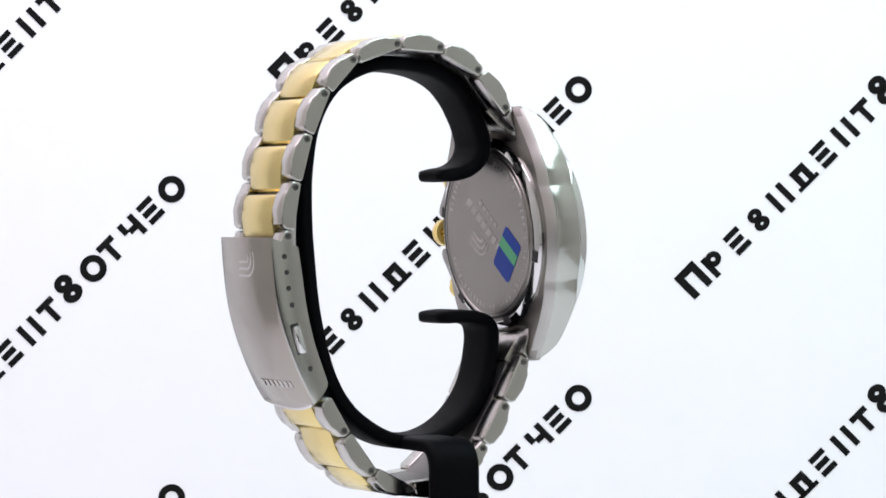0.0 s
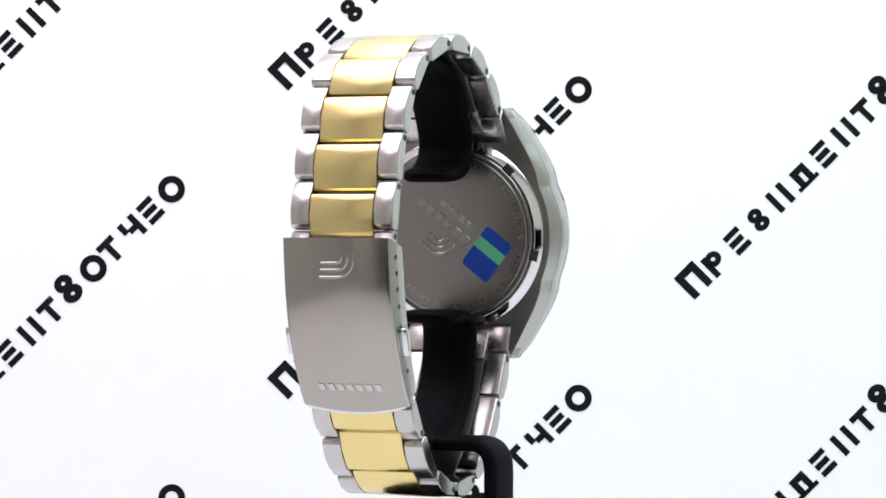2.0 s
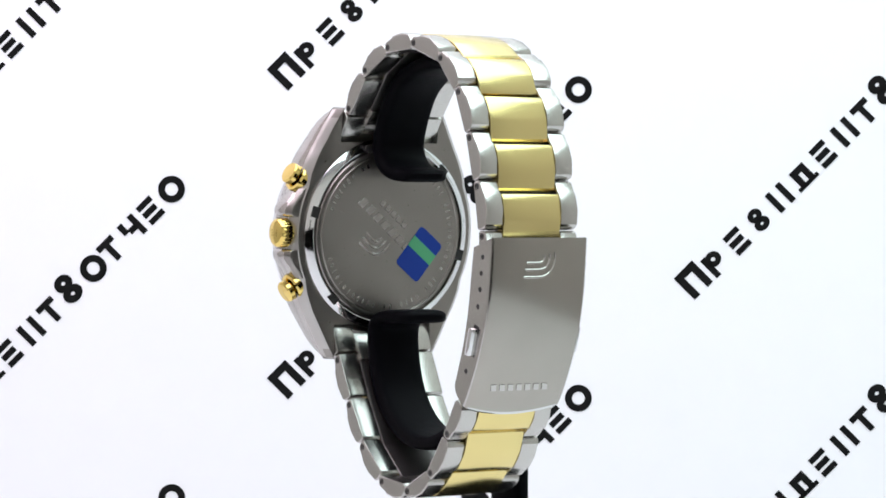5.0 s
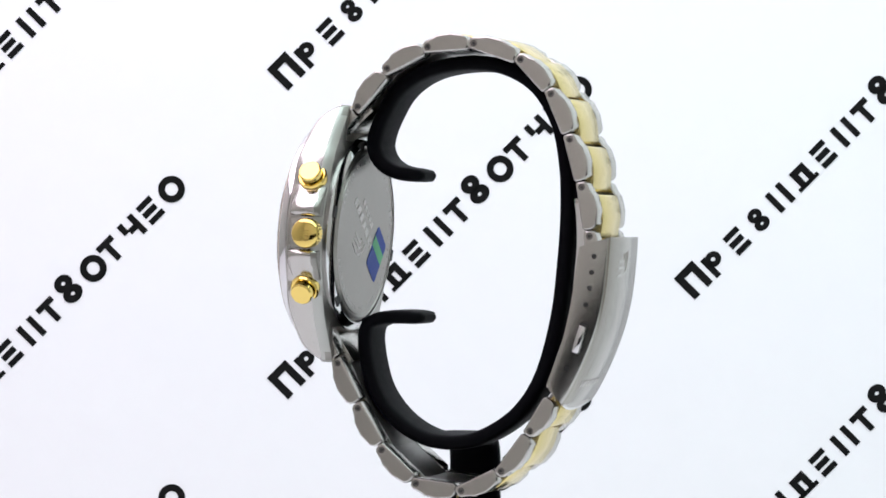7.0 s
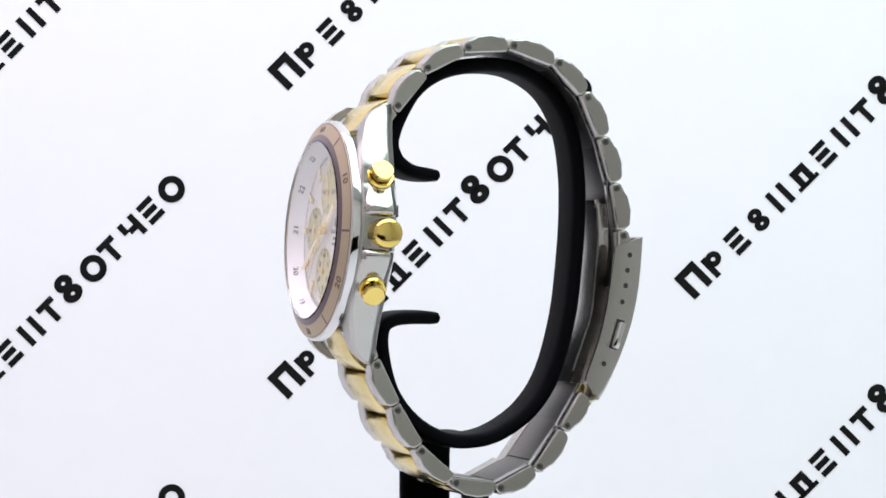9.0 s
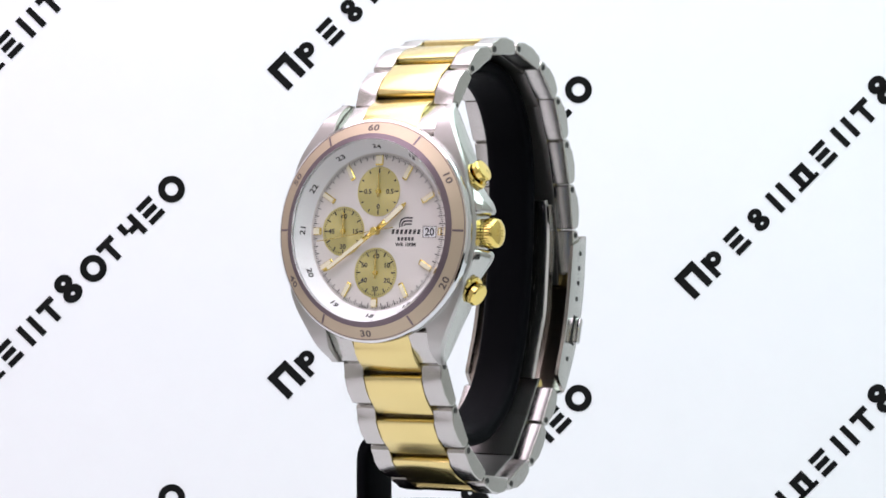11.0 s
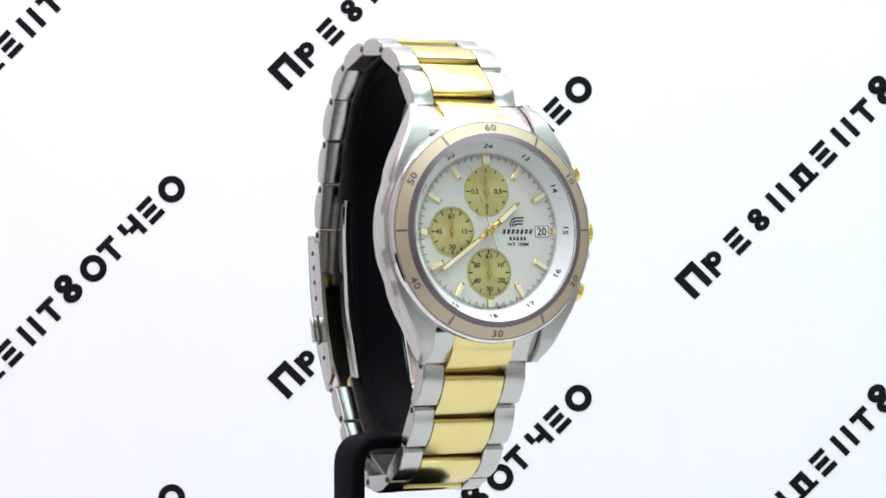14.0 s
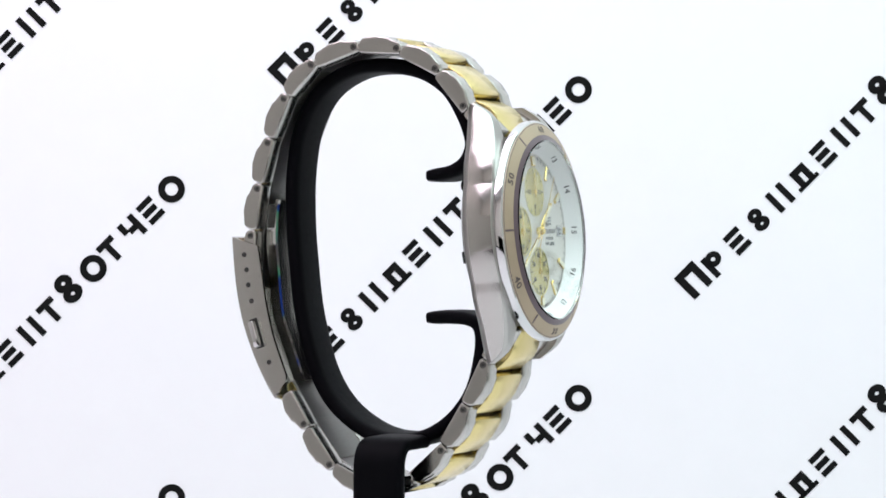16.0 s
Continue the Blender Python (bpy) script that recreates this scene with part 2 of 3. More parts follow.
def eased(x, xs, ys):
    """lerp with its corners rounded over two millimetres."""
    return sum(lerp(abs(x + k * 0.25), xs, ys) for k in range(-4, 5)) / 9


def polished_flanks(bm, axis):
    """The faces that look along the axis take the second material."""
    for f in bm.faces:
        f.normal_update()
        f.material_index = 1 if abs(f.normal[axis]) > 0.8 and abs(f.normal[2]) < 0.3 else 0
    return bm


# case: lofted slice by slice from lug to lug; x to three o'clock, y to twelve, z out of the dial
def case_half(a):
    """Half the case's width, a millimetres from the crown's axis."""
    return lerp(a, (9.3, 12, 15, 18, 21.5, 24, 25.2), (19.9, 19.4, 18.2, 16.6, 14.8, 13.4, 12.8)) if a > 9.3 else math.sqrt(21.9 ** 2 - a * a) + 0.07 * a / 9.3


def case_slice(y, side, inner):
    a = abs(y)
    xo = case_half(a)
    zt = eased(a, (0, 14, 16, 18, 20, 21.5, 23, 24.3, 24.9, 25.2), (0.5, 0.5, 0.2, -0.25, -0.8, -1.25, -2.3, -4.1, -5.3, -6.2))
    zb = eased(a, (0, 17, 22, 24.4, 25.2), (-6.4, -6.5, -6.9, -7.15, -6.9))
    xi = inner
    c = eased(a, (0, 9, 13, 17, 21, 25.2), (0.4, 0.4, 0.45, 0.6, 0.8, 0.6))
    wide = min(eased(a, (0, 9, 13, 17, 21, 25.2), (0.4, 0.4, 0.4, 0.5, 0.6, 0.6)), xo - xi - 0.3)
    bore = math.sqrt(17.45 ** 2 - a * a) if a < 17.44 else xi + 0.02
    floor_z = -0.7 if a < 17.44 else zt
    top = max(min(bore, xo - wide - 0.05), xi + 0.02)
    ring = [(xi, zb), (xo - 1.9, zb), (xo - 1.6, zb + 0.05), (xo - 0.45, zb + 1.0), (xo - 0.1, zb + 1.5), (xo, zb + 1.7), (xo, zt - c), (xo - wide * 0.35, zt - c * 0.4), (xo - wide, zt), (top, zt), (top, floor_z), (xi, floor_z)]
    return [(side * x, y, z) for x, z in ring]


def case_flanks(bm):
    """The upright outer faces of the case take the second material, its underside the third, darkened for the dark it
    mirrors.
    """
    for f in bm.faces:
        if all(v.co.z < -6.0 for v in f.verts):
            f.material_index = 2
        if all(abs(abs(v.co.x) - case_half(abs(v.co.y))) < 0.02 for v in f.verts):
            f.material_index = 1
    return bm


def underside(bm):
    for f in bm.faces:
        f.normal_update()
        # faces turned backwards get the second, darker steel in place of dark reflections
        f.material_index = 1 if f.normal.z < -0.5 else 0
    return bm


SLICES = sorted([*np.linspace(-18.2, 18.2, 41), -9.3, 9.3, -9.8, 9.8, -17.43, 17.43, -17.3, 17.3, -16.9, 16.9])
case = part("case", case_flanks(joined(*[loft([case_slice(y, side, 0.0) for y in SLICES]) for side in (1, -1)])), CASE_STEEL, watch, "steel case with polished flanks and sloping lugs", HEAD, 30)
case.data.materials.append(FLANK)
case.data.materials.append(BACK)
for side in (1, -1):
    for end in (1, -1):
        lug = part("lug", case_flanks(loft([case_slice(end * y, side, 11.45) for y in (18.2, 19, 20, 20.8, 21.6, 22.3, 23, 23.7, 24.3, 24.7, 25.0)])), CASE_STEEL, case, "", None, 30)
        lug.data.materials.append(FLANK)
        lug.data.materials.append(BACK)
for end in (1, -1):
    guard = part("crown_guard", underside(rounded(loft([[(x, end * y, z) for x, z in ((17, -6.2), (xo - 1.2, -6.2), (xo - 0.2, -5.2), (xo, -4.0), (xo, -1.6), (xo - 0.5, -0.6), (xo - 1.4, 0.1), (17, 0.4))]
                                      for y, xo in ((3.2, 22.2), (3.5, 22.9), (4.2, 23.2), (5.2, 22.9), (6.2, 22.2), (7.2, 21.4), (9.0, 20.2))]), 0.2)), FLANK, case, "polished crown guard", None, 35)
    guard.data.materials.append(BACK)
part("mid_ring", lathe([(19.2, -6.3), (19.2, -6.9), (18.9, -7.2), (17.75, -7.75), (17.6, -7.7), (17.6, -6.3)]), POLISH, case, "polished steel ring round the caseback")
back = part("caseback", lathe([(0.01, -6.4), (17.05, -6.4), (17.05, -7.6), (16.85, -7.82), (16.4, -7.88), (16.25, -7.72), (15.95, -7.72), (15.8, -7.9), (0.01, -7.9)]), BACK, case, "brushed steel screw-down caseback with engraving")
for a in (14, 74, 134, 194, 254, 314):
    part("notch", box(17.0, 18.6, -1.1, 1.1, -7.75, -7.0), HOLE, back, "dark key notch", Matrix.Rotation(radians(a), 4, "Z"))
# engraving round and across the back, too worn to read
rnd = random.Random(4)
for k in range(62):
    a, w, h = radians(20 + 320 * k / 61), rnd.uniform(0.12, 0.3), rnd.uniform(0.38, 0.55)
    if rnd.random() < 0.82:
        part("engraving", box(-w, w, -h, h, -7.912, -7.86), ETCH, back, "",
             Matrix.Rotation(a, 4, "Z") @ Matrix.Translation((14.6, 0, 0)) @ Matrix.Rotation(radians(90), 4, "Z"))
# the relief in the middle: a bent-stroke emblem and two worn lines, all on a slant


def bent_stroke(r, w, run):
    """A raised stroke: a straight run that bends up through a quarter turn of radius r."""
    pts = [(-run, 0.0)] + [(r * math.sin(q), r - r * math.cos(q)) for q in [radians(15 * k) for k in range(7)]] + [(r, r * 1.4)]
    rings = []
    for k, (x, y) in enumerate(pts):
        q = radians(15 * min(max(k - 1, 0), 6))
        n = (-math.sin(q), math.cos(q))
        rings.append([(x - n[0] * w, y - n[1] * w, -0.05), (x - n[0] * w * 0.5, y - n[1] * w * 0.5, 0.08), (x + n[0] * w * 0.5, y + n[1] * w * 0.5, 0.08), (x + n[0] * w, y + n[1] * w, -0.05)])
    return loft(rings)


# seen from behind, the lines run down and away from the crown
RELIEF = Matrix.Translation((1.0, 1.8, -7.9)) @ Matrix.Rotation(math.pi, 4, "Y") @ Matrix.Rotation(radians(-40), 4, "Z") @ Matrix.Diagonal((1.25, 1.25, 1, 1))
LEAN = Matrix(((1, 0.25, 0, 0), (0, 1, 0, 0), (0, 0, 1, 0), (0, 0, 0, 1)))
for k in range(7):
    part("engraving", moved(rounded(box(-0.68, 0.62, -0.75, 0.75, -0.05, 0.06), 0.05, 1), LEAN), ETCH, back, "", RELIEF @ Matrix.Translation(((k - 3) * 1.85, 0, 0)))
for k in range(5):
    part("engraving", rounded(box(-0.5, 0.45, -0.5, 0.5, -0.05, 0.05), 0.04, 1), ETCH, back, "", RELIEF @ Matrix.Translation(((k - 2) * 1.35, 2.3, 0)))
for r, run, x, y in ((2.5, 2.2, 0.2, -5.2), (1.7, 2.1, 0.1, -4.2), (0.9, 2.0, 0.0, -3.2)):
    part("engraving", bent_stroke(r, 0.27, run), ETCH, back, "", RELIEF @ Matrix.Translation((x, y, 0)))
# sticker: blue with a green stripe
STICK = HEAD @ Matrix.Translation((-7.3, -4.1, -7.96)) @ Matrix.Rotation(radians(-51.5), 4, "Z")


def film(x0, x1):
    return box(x0, x1, -3.4, 3.4, -0.03, 0.03)


corner = [(sx * 3.95 + 0.8 * math.cos(a), sy * 2.6 + 0.8 * math.sin(a)) for sx, sy, a0 in ((1, 1, 0), (-1, 1, 90), (-1, -1, 180), (1, -1, 270)) for a in [radians(a0 + d) for d in (0, 22, 45, 68, 90)]]
sticker = part("sticker", loft([[(x, y, z) for x, y in corner] for z in (-0.03, 0.03)]), BLUE, watch, "blue protective sticker with a green stripe", STICK)
part("stripe", moved(film(-1.2, 1.2), Matrix.Translation((-1.0, 0, -0.03))), GREEN, sticker, "green stripe")

# bezel, insert and crystal
SLOPE = math.atan2(1.1, 2.45)


def bezel_z(r):
    """The height of the insert's sloping face at radius r."""
    return 2.32 + (20.9 - r) * math.tan(SLOPE)


bezel = part("bezel", lathe([(20.5, 0.25), (21.2, 0.3), (21.45, 0.6), (21.45, 1.75), (21.3, 2.05), (20.95, 2.25), (20.8, 2.2), (18.0, 3.55), (17.5, 3.75), (17.5, 0.25)], 128), POLISH, watch,
             "polished steel bezel with a rose gold insert", HEAD)
part("insert", lathe([(20.9, 2.15), (20.9, bezel_z(20.9)), (18.45, bezel_z(18.45)), (18.45, 3.2)], 128), ROSE, bezel, "satin rose gold bezel ring")
part("inner_ring", lathe([(18.44, 3.1), (18.44, bezel_z(18.44) - 0.01), (17.45, bezel_z(17.45)), (17.45, 3.1)], 128), PLUM, bezel, "dark plum ring round the crystal")


def on_bezel(minute, r):
    """A pose on the insert: y points outwards from the centre."""
    return Matrix.Rotation(radians(-6 * minute), 4, "Z") @ Matrix.Translation((0, r, bezel_z(r) + 0.01)) @ Matrix.Rotation(-SLOPE, 4, "X")


for minute in (5, 15, 25, 35, 45, 55):
    part("bezel_mark", box(-0.2, 0.2, -1.05, 1.05, -0.02, 0.03), PLUM, bezel, "", on_bezel(minute, 19.6))
for minute in (10, 20, 30, 40, 50, 60):
    flip = Matrix.Rotation(math.pi, 4, "Z") if 15 < minute < 45 else Matrix.Identity(4)
    part("bezel_numeral", lettering(str(minute), 1.85, 1.3, 0.03, 1.1), BROWN_INK, bezel, "", on_bezel(minute, 19.65) @ flip)
for k in range(2):
    r = (20.82, 18.52)[k]
    part("fine_line", lathe([(r, bezel_z(r) - 0.02), (r, bezel_z(r) + 0.02), (r - 0.12, bezel_z(r - 0.12) + 0.02), (r - 0.12, bezel_z(r - 0.12) - 0.02)], 128), PLUM, bezel)
crystal = part("crystal", disc(17.44, 3.0, 4.05, 128, 0.25), GLASS, watch, "clear flat watch crystal", HEAD)
crystal.visible_shadow = False

# dial and its furniture
dial = part("dial", disc(16.7, -0.5, 0.0, 96), DIAL, watch, "silver-white dial with black print", HEAD)
part("chapter_ring", lathe([(17.45, -0.5), (17.45, 2.75), (17.3, 2.75), (15.35, 0.22), (15.15, 0.04), (15.15, -0.5)], 128), REHAUT, dial, "white sloping hour ring")


def spoke(angle, r, z=0.0):
    """A pose at radius r, angle in degrees clockwise from twelve; y points outwards."""
    return Matrix.Rotation(radians(-angle), 4, "Z") @ Matrix.Translation((0, r, z))


ticks = []
for k in range(240):
    if k % 20 == 0:
        continue
    long = 1.0 if k % 4 == 0 else 0.55
    ticks.append(moved(box(-0.06 if k % 4 else -0.09, 0.06 if k % 4 else 0.09, -long, 0, 0, 0.02), spoke(k * 1.5, 14.8)))
tagged(part("minute_track", joined(*ticks), INK, dial, "fine black quarter-minute ticks"), kind="stuff")
RS = math.atan2(2.53, 1.95)
SLANT = Matrix(((1, 0.2, 0, 0), (0, 1, 0, 0), (0, 0, 1, 0), (0, 0, 0, 1)))
for hour in range(1, 13):
    flip = Matrix.Rotation(math.pi, 4, "Z") if 3 < hour < 9 else Matrix.Identity(4)
    part("hour_numeral", lettering(str(hour + 12), 1.45, 1.3, 0.02, 1.05), INK, dial, "", spoke(hour * 30, 16.2, 1.46) @ Matrix.Rotation(RS, 4, "X") @ flip @ SLANT)
for hour in range(1, 13):
    half, r0, r1 = (0.85, 12.6, 14.6) if hour == 12 else (0.7, 12.7, 14.5) if hour in (3, 6, 9) else (0.52, 11.4, 14.4)
    if hour == 3:
        r0 = 13.7
    m = part("hour_marker", rounded(box(-half, half, r0, r1, 0, 0.42), 0.12, 1), GOLD, dial, "applied gold hour marker", spoke(hour * 30, 0))
    part("lume", box(-half + 0.12, half - 0.12, r0 + 0.35, r1 - 0.1, 0.4, 0.46), LUME, m, "ivory filling")


def subdial(x, y, numerals, ticks_of):
    s = part("subdial", joined(disc(4.72, 0.0, 0.03, 64), lathe([(4.78, 0), (4.78, 0.10), (4.62, 0.10), (4.62, 0)], 64)), SUBDIAL, dial, "gold recessed subdial", Matrix.Translation((x, y, 0)))
    for a, long, half in ticks_of:
        part("tick", box(-half, half, -long, 0, 0.03, 0.06), INK, s, "", spoke(a, 4.45))
    for text, nx, ny in numerals:
        part("numeral", lettering(text, 1.3, 1.1, 0.02), INK, s, "", Matrix.Translation((nx, ny, 0.05)))
    part("small_hand", joined(rounded(box(-0.15, 0.15, -1.2, 3.6, 0.3, 0.42), 0.05, 1), disc(0.5, 0.05, 0.5, 24)), GOLD, s, "small gold hand")
    return s


major = [(a, 0.95, 0.13) for a in range(0, 360, 30)]
subdial(0, 7.65, [("0.5", -2.5, 0.0), ("0.5", 2.5, 0.0), ("0", 0, -2.9)], [(a, 0.9 if a % 90 == 0 else 0.5, 0.13) for a in range(0, 360, 30)])
subdial(-7.7, 0, [("60", 0, 2.9), ("15", 2.75, 0.0), ("30", 0, -2.95), ("45", -2.75, 0.0)], major + [(a, 0.35, 0.05) for a in range(0, 360, 6) if a % 30])
subdial(0, -7.9, [("60", 0, 3.2), ("10", 2.6, 1.45), ("20", 2.6, -1.45), ("30", 0, -3.1), ("40", -2.6, -1.45), ("50", -2.6, 1.45)], major + [(a, 0.35, 0.05) for a in range(0, 360, 6) if a % 30])
# the maker's marks: plain shapes and bars
for r, run, x, y in ((1.3, 1.6, -0.1, 0.85), (0.8, 1.5, -0.1, 0.25), (0.3, 1.4, -0.1, -0.35)):
    part("maker_mark", bent_stroke(r, 0.19, run), INK, dial, "", Matrix.Translation((6.4 + x, 1.75 + y, 0)) @ Matrix.Rotation(math.pi, 4, "Z"))
for k in range(7):
    part("maker_bar", moved(box(-0.3, 0.26, -0.45, 0.45, 0, 0.04), LEAN), INK, dial, "", Matrix.Translation((3.6 + k * 0.96, -0.05, 0)))
for k in range(5):
    part("maker_bar", box(-0.25, 0.25, -0.33, 0.33, 0, 0.04), INK, dial, "", Matrix.Translation((4.9 + k * 0.78, -1.42, 0)))
part("print", lettering("WR 100M", 1.0, 1.1, 0.02), INK, dial, "", Matrix.Translation((6.45, -2.5, 0.02)))
part("print", lettering("JAPAN", 0.5, 1.3, 0.01), INK, dial, "", spoke(190, 14.75, 0.02) @ Matrix.Rotation(math.pi, 4, "Z"))
part("print", lettering("MOV'T", 0.5, 1.3, 0.01), INK, dial, "", spoke(170, 14.75, 0.02) @ Matrix.Rotation(math.pi, 4, "Z"))
window = part("date_window", joined(box(-1.5, 1.5, 0.95, 1.1, 0, 0.15), box(-1.5, 1.5, -1.1, -0.95, 0, 0.15), box(-1.5, -1.35, -0.95, 0.95, 0, 0.15), box(1.35, 1.5, -0.95, 0.95, 0, 0.15)), POLISH, dial,
              "white date window with a steel frame", Matrix.Translation((11.75, -0.05, 0)))
part("date_disc", box(-1.34, 1.34, -0.94, 0.94, 0, 0.02), WHITE, window, "white date disc")
part("date_numeral", lettering("20", 2.1, 1.0, 0.02), INK, window, "", Matrix.Translation((0, 0, 0.035)))


def hand(name, angle, length, half, z, label):
    m = Matrix.Rotation(radians(-angle), 4, "Z")
    ring = [(-half * 0.7, -0.9), (half * 0.7, -0.9), (half, 2.5), (half, length - 1.2), (0.12, length), (-0.12, length), (-half, length - 1.2), (-half, 2.5)]
    h = part(name, loft([[(x, y, z) for x, y in ring], [(x * 0.86, y, z + 0.16) for x, y in ring]]), GOLD, watch, label, HEAD @ m)
    part("lume", box(-half + 0.16, half - 0.16, 3.0, length - 1.0, z + 0.15, z + 0.20), LUME, h, "ivory filling")
    w, t = half - 0.12, math.tan(radians(13)) * (half - 0.12)
    part("root", loft([[(-w, y, z + 0.12), (w, y, z + 0.12), (w, y, z + 0.16), (0, y, z + 0.16 + t), (-w, y, z + 0.16)] for y in (0.9, 2.9)]), GOLD, h, "ridged polished root of the hand", None, 8)
    return h


hand("hour_hand", 51, 8.6, 0.62, 0.75, "broad gold hour hand with ivory filling")
hand("minute_hand", 235, 13.6, 0.5, 1.05, "long gold minute hand with ivory filling")
seconds_hand = part("seconds_hand", joined(box(-0.07, 0.07, -4.5, 13.0, 1.36, 1.44), disc(0.75, 0.2, 1.6, 32, 0.1)), GOLD, watch, "thin gold seconds hand, sweeping", HEAD)

# crown and pushers
AX = Matrix.Rotation(radians(90), 4, "Y")
ribs = []
for k in range(96):
    a = 2 * math.pi * k / 96
    r = 2.9 - 0.13 * (0.5 - 0.5 * math.cos(24 * a)) ** 2
    ribs.append((math.cos(a), math.sin(a), r))
crown = part("crown", loft([[(c * min(r, cap), s * min(r, cap), z) for c, s, r in ribs] for z, cap in ((20.5, 1.6), (21.9, 1.6), (21.95, 9), (23.7, 9), (24.05, 2.72), (24.3, 2.5), (24.5, 2.05), (24.62, 1.2), (24.66, 0.05))]),
             GOLD, watch, "fluted gold winding crown", HEAD @ Matrix.Translation((0, 0, -4.2)) @ AX)
for k in range(3):
    part("crown_mark", box(-0.9, 0.9, -0.6 + 0.5 * k, -0.35 + 0.5 * k, 24.55, 24.7), GOLD, crown)
for a in (29.5, -29.5):
    m = HEAD @ Matrix.Rotation(radians(a), 4, "Z") @ Matrix.Translation((0, 0, -3.2)) @ AX
    push = part("pusher", lathe([(0.01, 18), (1.25, 18), (1.25, 22.9), (2.05, 23.0), (2.2, 23.2), (2.2, 24.1), (1.95, 24.4), (0.01, 24.5)], 40), GOLD, watch, "round gold chronograph pusher", m)
    part("collar", lathe([(1.3, 19.5), (2.85, 19.5), (2.85, 22.3), (2.6, 22.7), (1.3, 22.7)], 40), GOLD, push, "gold pusher collar")

# ---- bracelet ----
UPPER = [(-11.0, 22.5), (-4.9, 29.8), (3.5, 33.9), (12.9, 34.4), (22.4, 31.1), (28.5, 24.5), (32.2, 15.8), (34.6, 6.7), (36.1, -2.6), (36.4, -11.9)]
LOWER = [(-15.2, -27.4), (-11.0, -36.1), (-6.1, -44.1), (1.0, -50.4), (10.3, -51.6), (18.4, -47.6), (24.2, -39.8), (28.6, -32.6)]


def link_pose(a, b):
    """u along the band, v across it (to three o'clock), w out of the loop."""
    d = Vector((0, b[0] - a[0], b[1] - a[1])).normalized()
    out = Vector((0, d.z, -d.y))
    if out.dot(Vector((0, (a[0] + b[0]) / 2 - 9, (a[1] + b[1]) / 2 + 9))) < 0:
        out = -out
    across = out.cross(d)
    m = Matrix.Identity(4)
    for i in range(3):
        m[i][0], m[i][1], m[i][2] = d[i], across[i], out[i]
    k = min(max((a[0] + 12) / 45, 0), 1)
    m.translation = (CX + 0.9 * k, a[0] - 0.4 * k, a[1])
    return m, d, out


def side_profile(L):
    return [(-1.1, -0.75), (-0.75, -1.15), (L - 1.75, -1.15), (L - 1.3, -0.8), (L - 1.2, 0.3), (L - 1.4, 1.1), (L - 2.0, 1.75), (L * 0.5, 2.4), (1.9, 2.15), (1.15, 1.7), (-0.6, 1.15), (-1.05, 0.6)]


def plate(profile, v0, v1, edge):
    return rounded(loft([[(u, v0, w) for u, w in profile], [(u, v1, w) for u, w in profile]]), edge, 2, 60)


def build_link(a, b, half0, half1, pins=True, steps=True):
    m, d, out = link_pose(a, b)
    L = math.hypot(b[0] - a[0], b[1] - a[1])
    # the core's steel is coloured dark for the shade between and under the plates
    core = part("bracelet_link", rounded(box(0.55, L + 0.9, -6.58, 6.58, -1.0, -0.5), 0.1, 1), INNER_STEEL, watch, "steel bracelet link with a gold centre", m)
    gold = [(1.6, -0.45), (L + 0.85, -0.45), (L + 0.95, 0.0), (L + 0.9, 0.6), (L + 0.55, 1.0), (L * 0.68 + 0.4, 2.05), (L * 0.6 + 0.4, 2.24), (3.2, 2.28), (2.2, 2.15), (1.75, 1.9), (1.6, 1.5)]
    part("centre_plate", plate(gold, -6.48, 6.48, 0.2), GOLD_SATIN, core, "satin gold centre plate")
    half = (half0 + half1) / 2
    for s in (1, -1):
        v0, v1 = s * 6.62, s * half
        p = part("side_plate", polished_flanks(plate(side_profile(L), v0, v1, 0.32), 1), STEEL, core, "brushed steel side plate")
        p.data.materials.append(FLANK)
        if pins:
            part("pin", joined(moved(lathe([(0.62, 0), (0.62, 0.06), (0.45, 0.06), (0.45, 0)], 20), Matrix.Identity(4)), disc(0.36, -0.02, 0.03, 16)), HOLE, p, "dark pin hole",
                 Matrix.Translation((0, v1, 0)) @ Matrix.Rotation(radians(-90 * s), 4, "X"))


for chain in (UPPER, LOWER):
    n = len(chain) - 1
    for k in range(n):
        w0, w1 = 11.2 - 0.8 * k / n, 11.2 - 0.8 * (k + 1) / n
        build_link(chain[k], chain[k + 1], w0, w1)
# end links fill the gap between the lugs
for a, b in (((-17.9, 16.0), UPPER[0]), ((-20.2, -19.4), LOWER[0])):
    m, d, out = link_pose(a, b)
    L = math.hypot(b[0] - a[0], b[1] - a[1])
    prof = [(0.5, -2.6), (L - 1.4, -1.15), (L - 1.2, 0.3), (L - 1.5, 1.2), (L * 0.5, 1.9), (0.5, 1.9)]
    e = part("end_link", plate(prof, -11.3, -6.62, 0.2), STEEL, watch, "steel end link fitted between the lugs", m)
    part("side_plate", plate(prof, 6.62, 11.3, 0.2), STEEL, e)
    part("underside", box(0.6, L + 0.7, -6.6, 6.6, -1.6, 0.05, 0.15), STEEL, e, "steel underside of the end link")
    part("centre_plate", plate([(0.5, 0.1), (L + 0.8, 0.1), (L + 1.0, 0.6), (L + 0.85, 1.0), (L + 0.5, 1.35), (L * 0.85, 2.0), (L * 0.7, 2.35), (L * 0.58, 2.35), (L * 0.46, 2.1), (L * 0.38, 1.75), (0.5, 1.75)], -6.55, 6.55, 0.14), GOLD_SATIN, e, "satin gold centre plate")

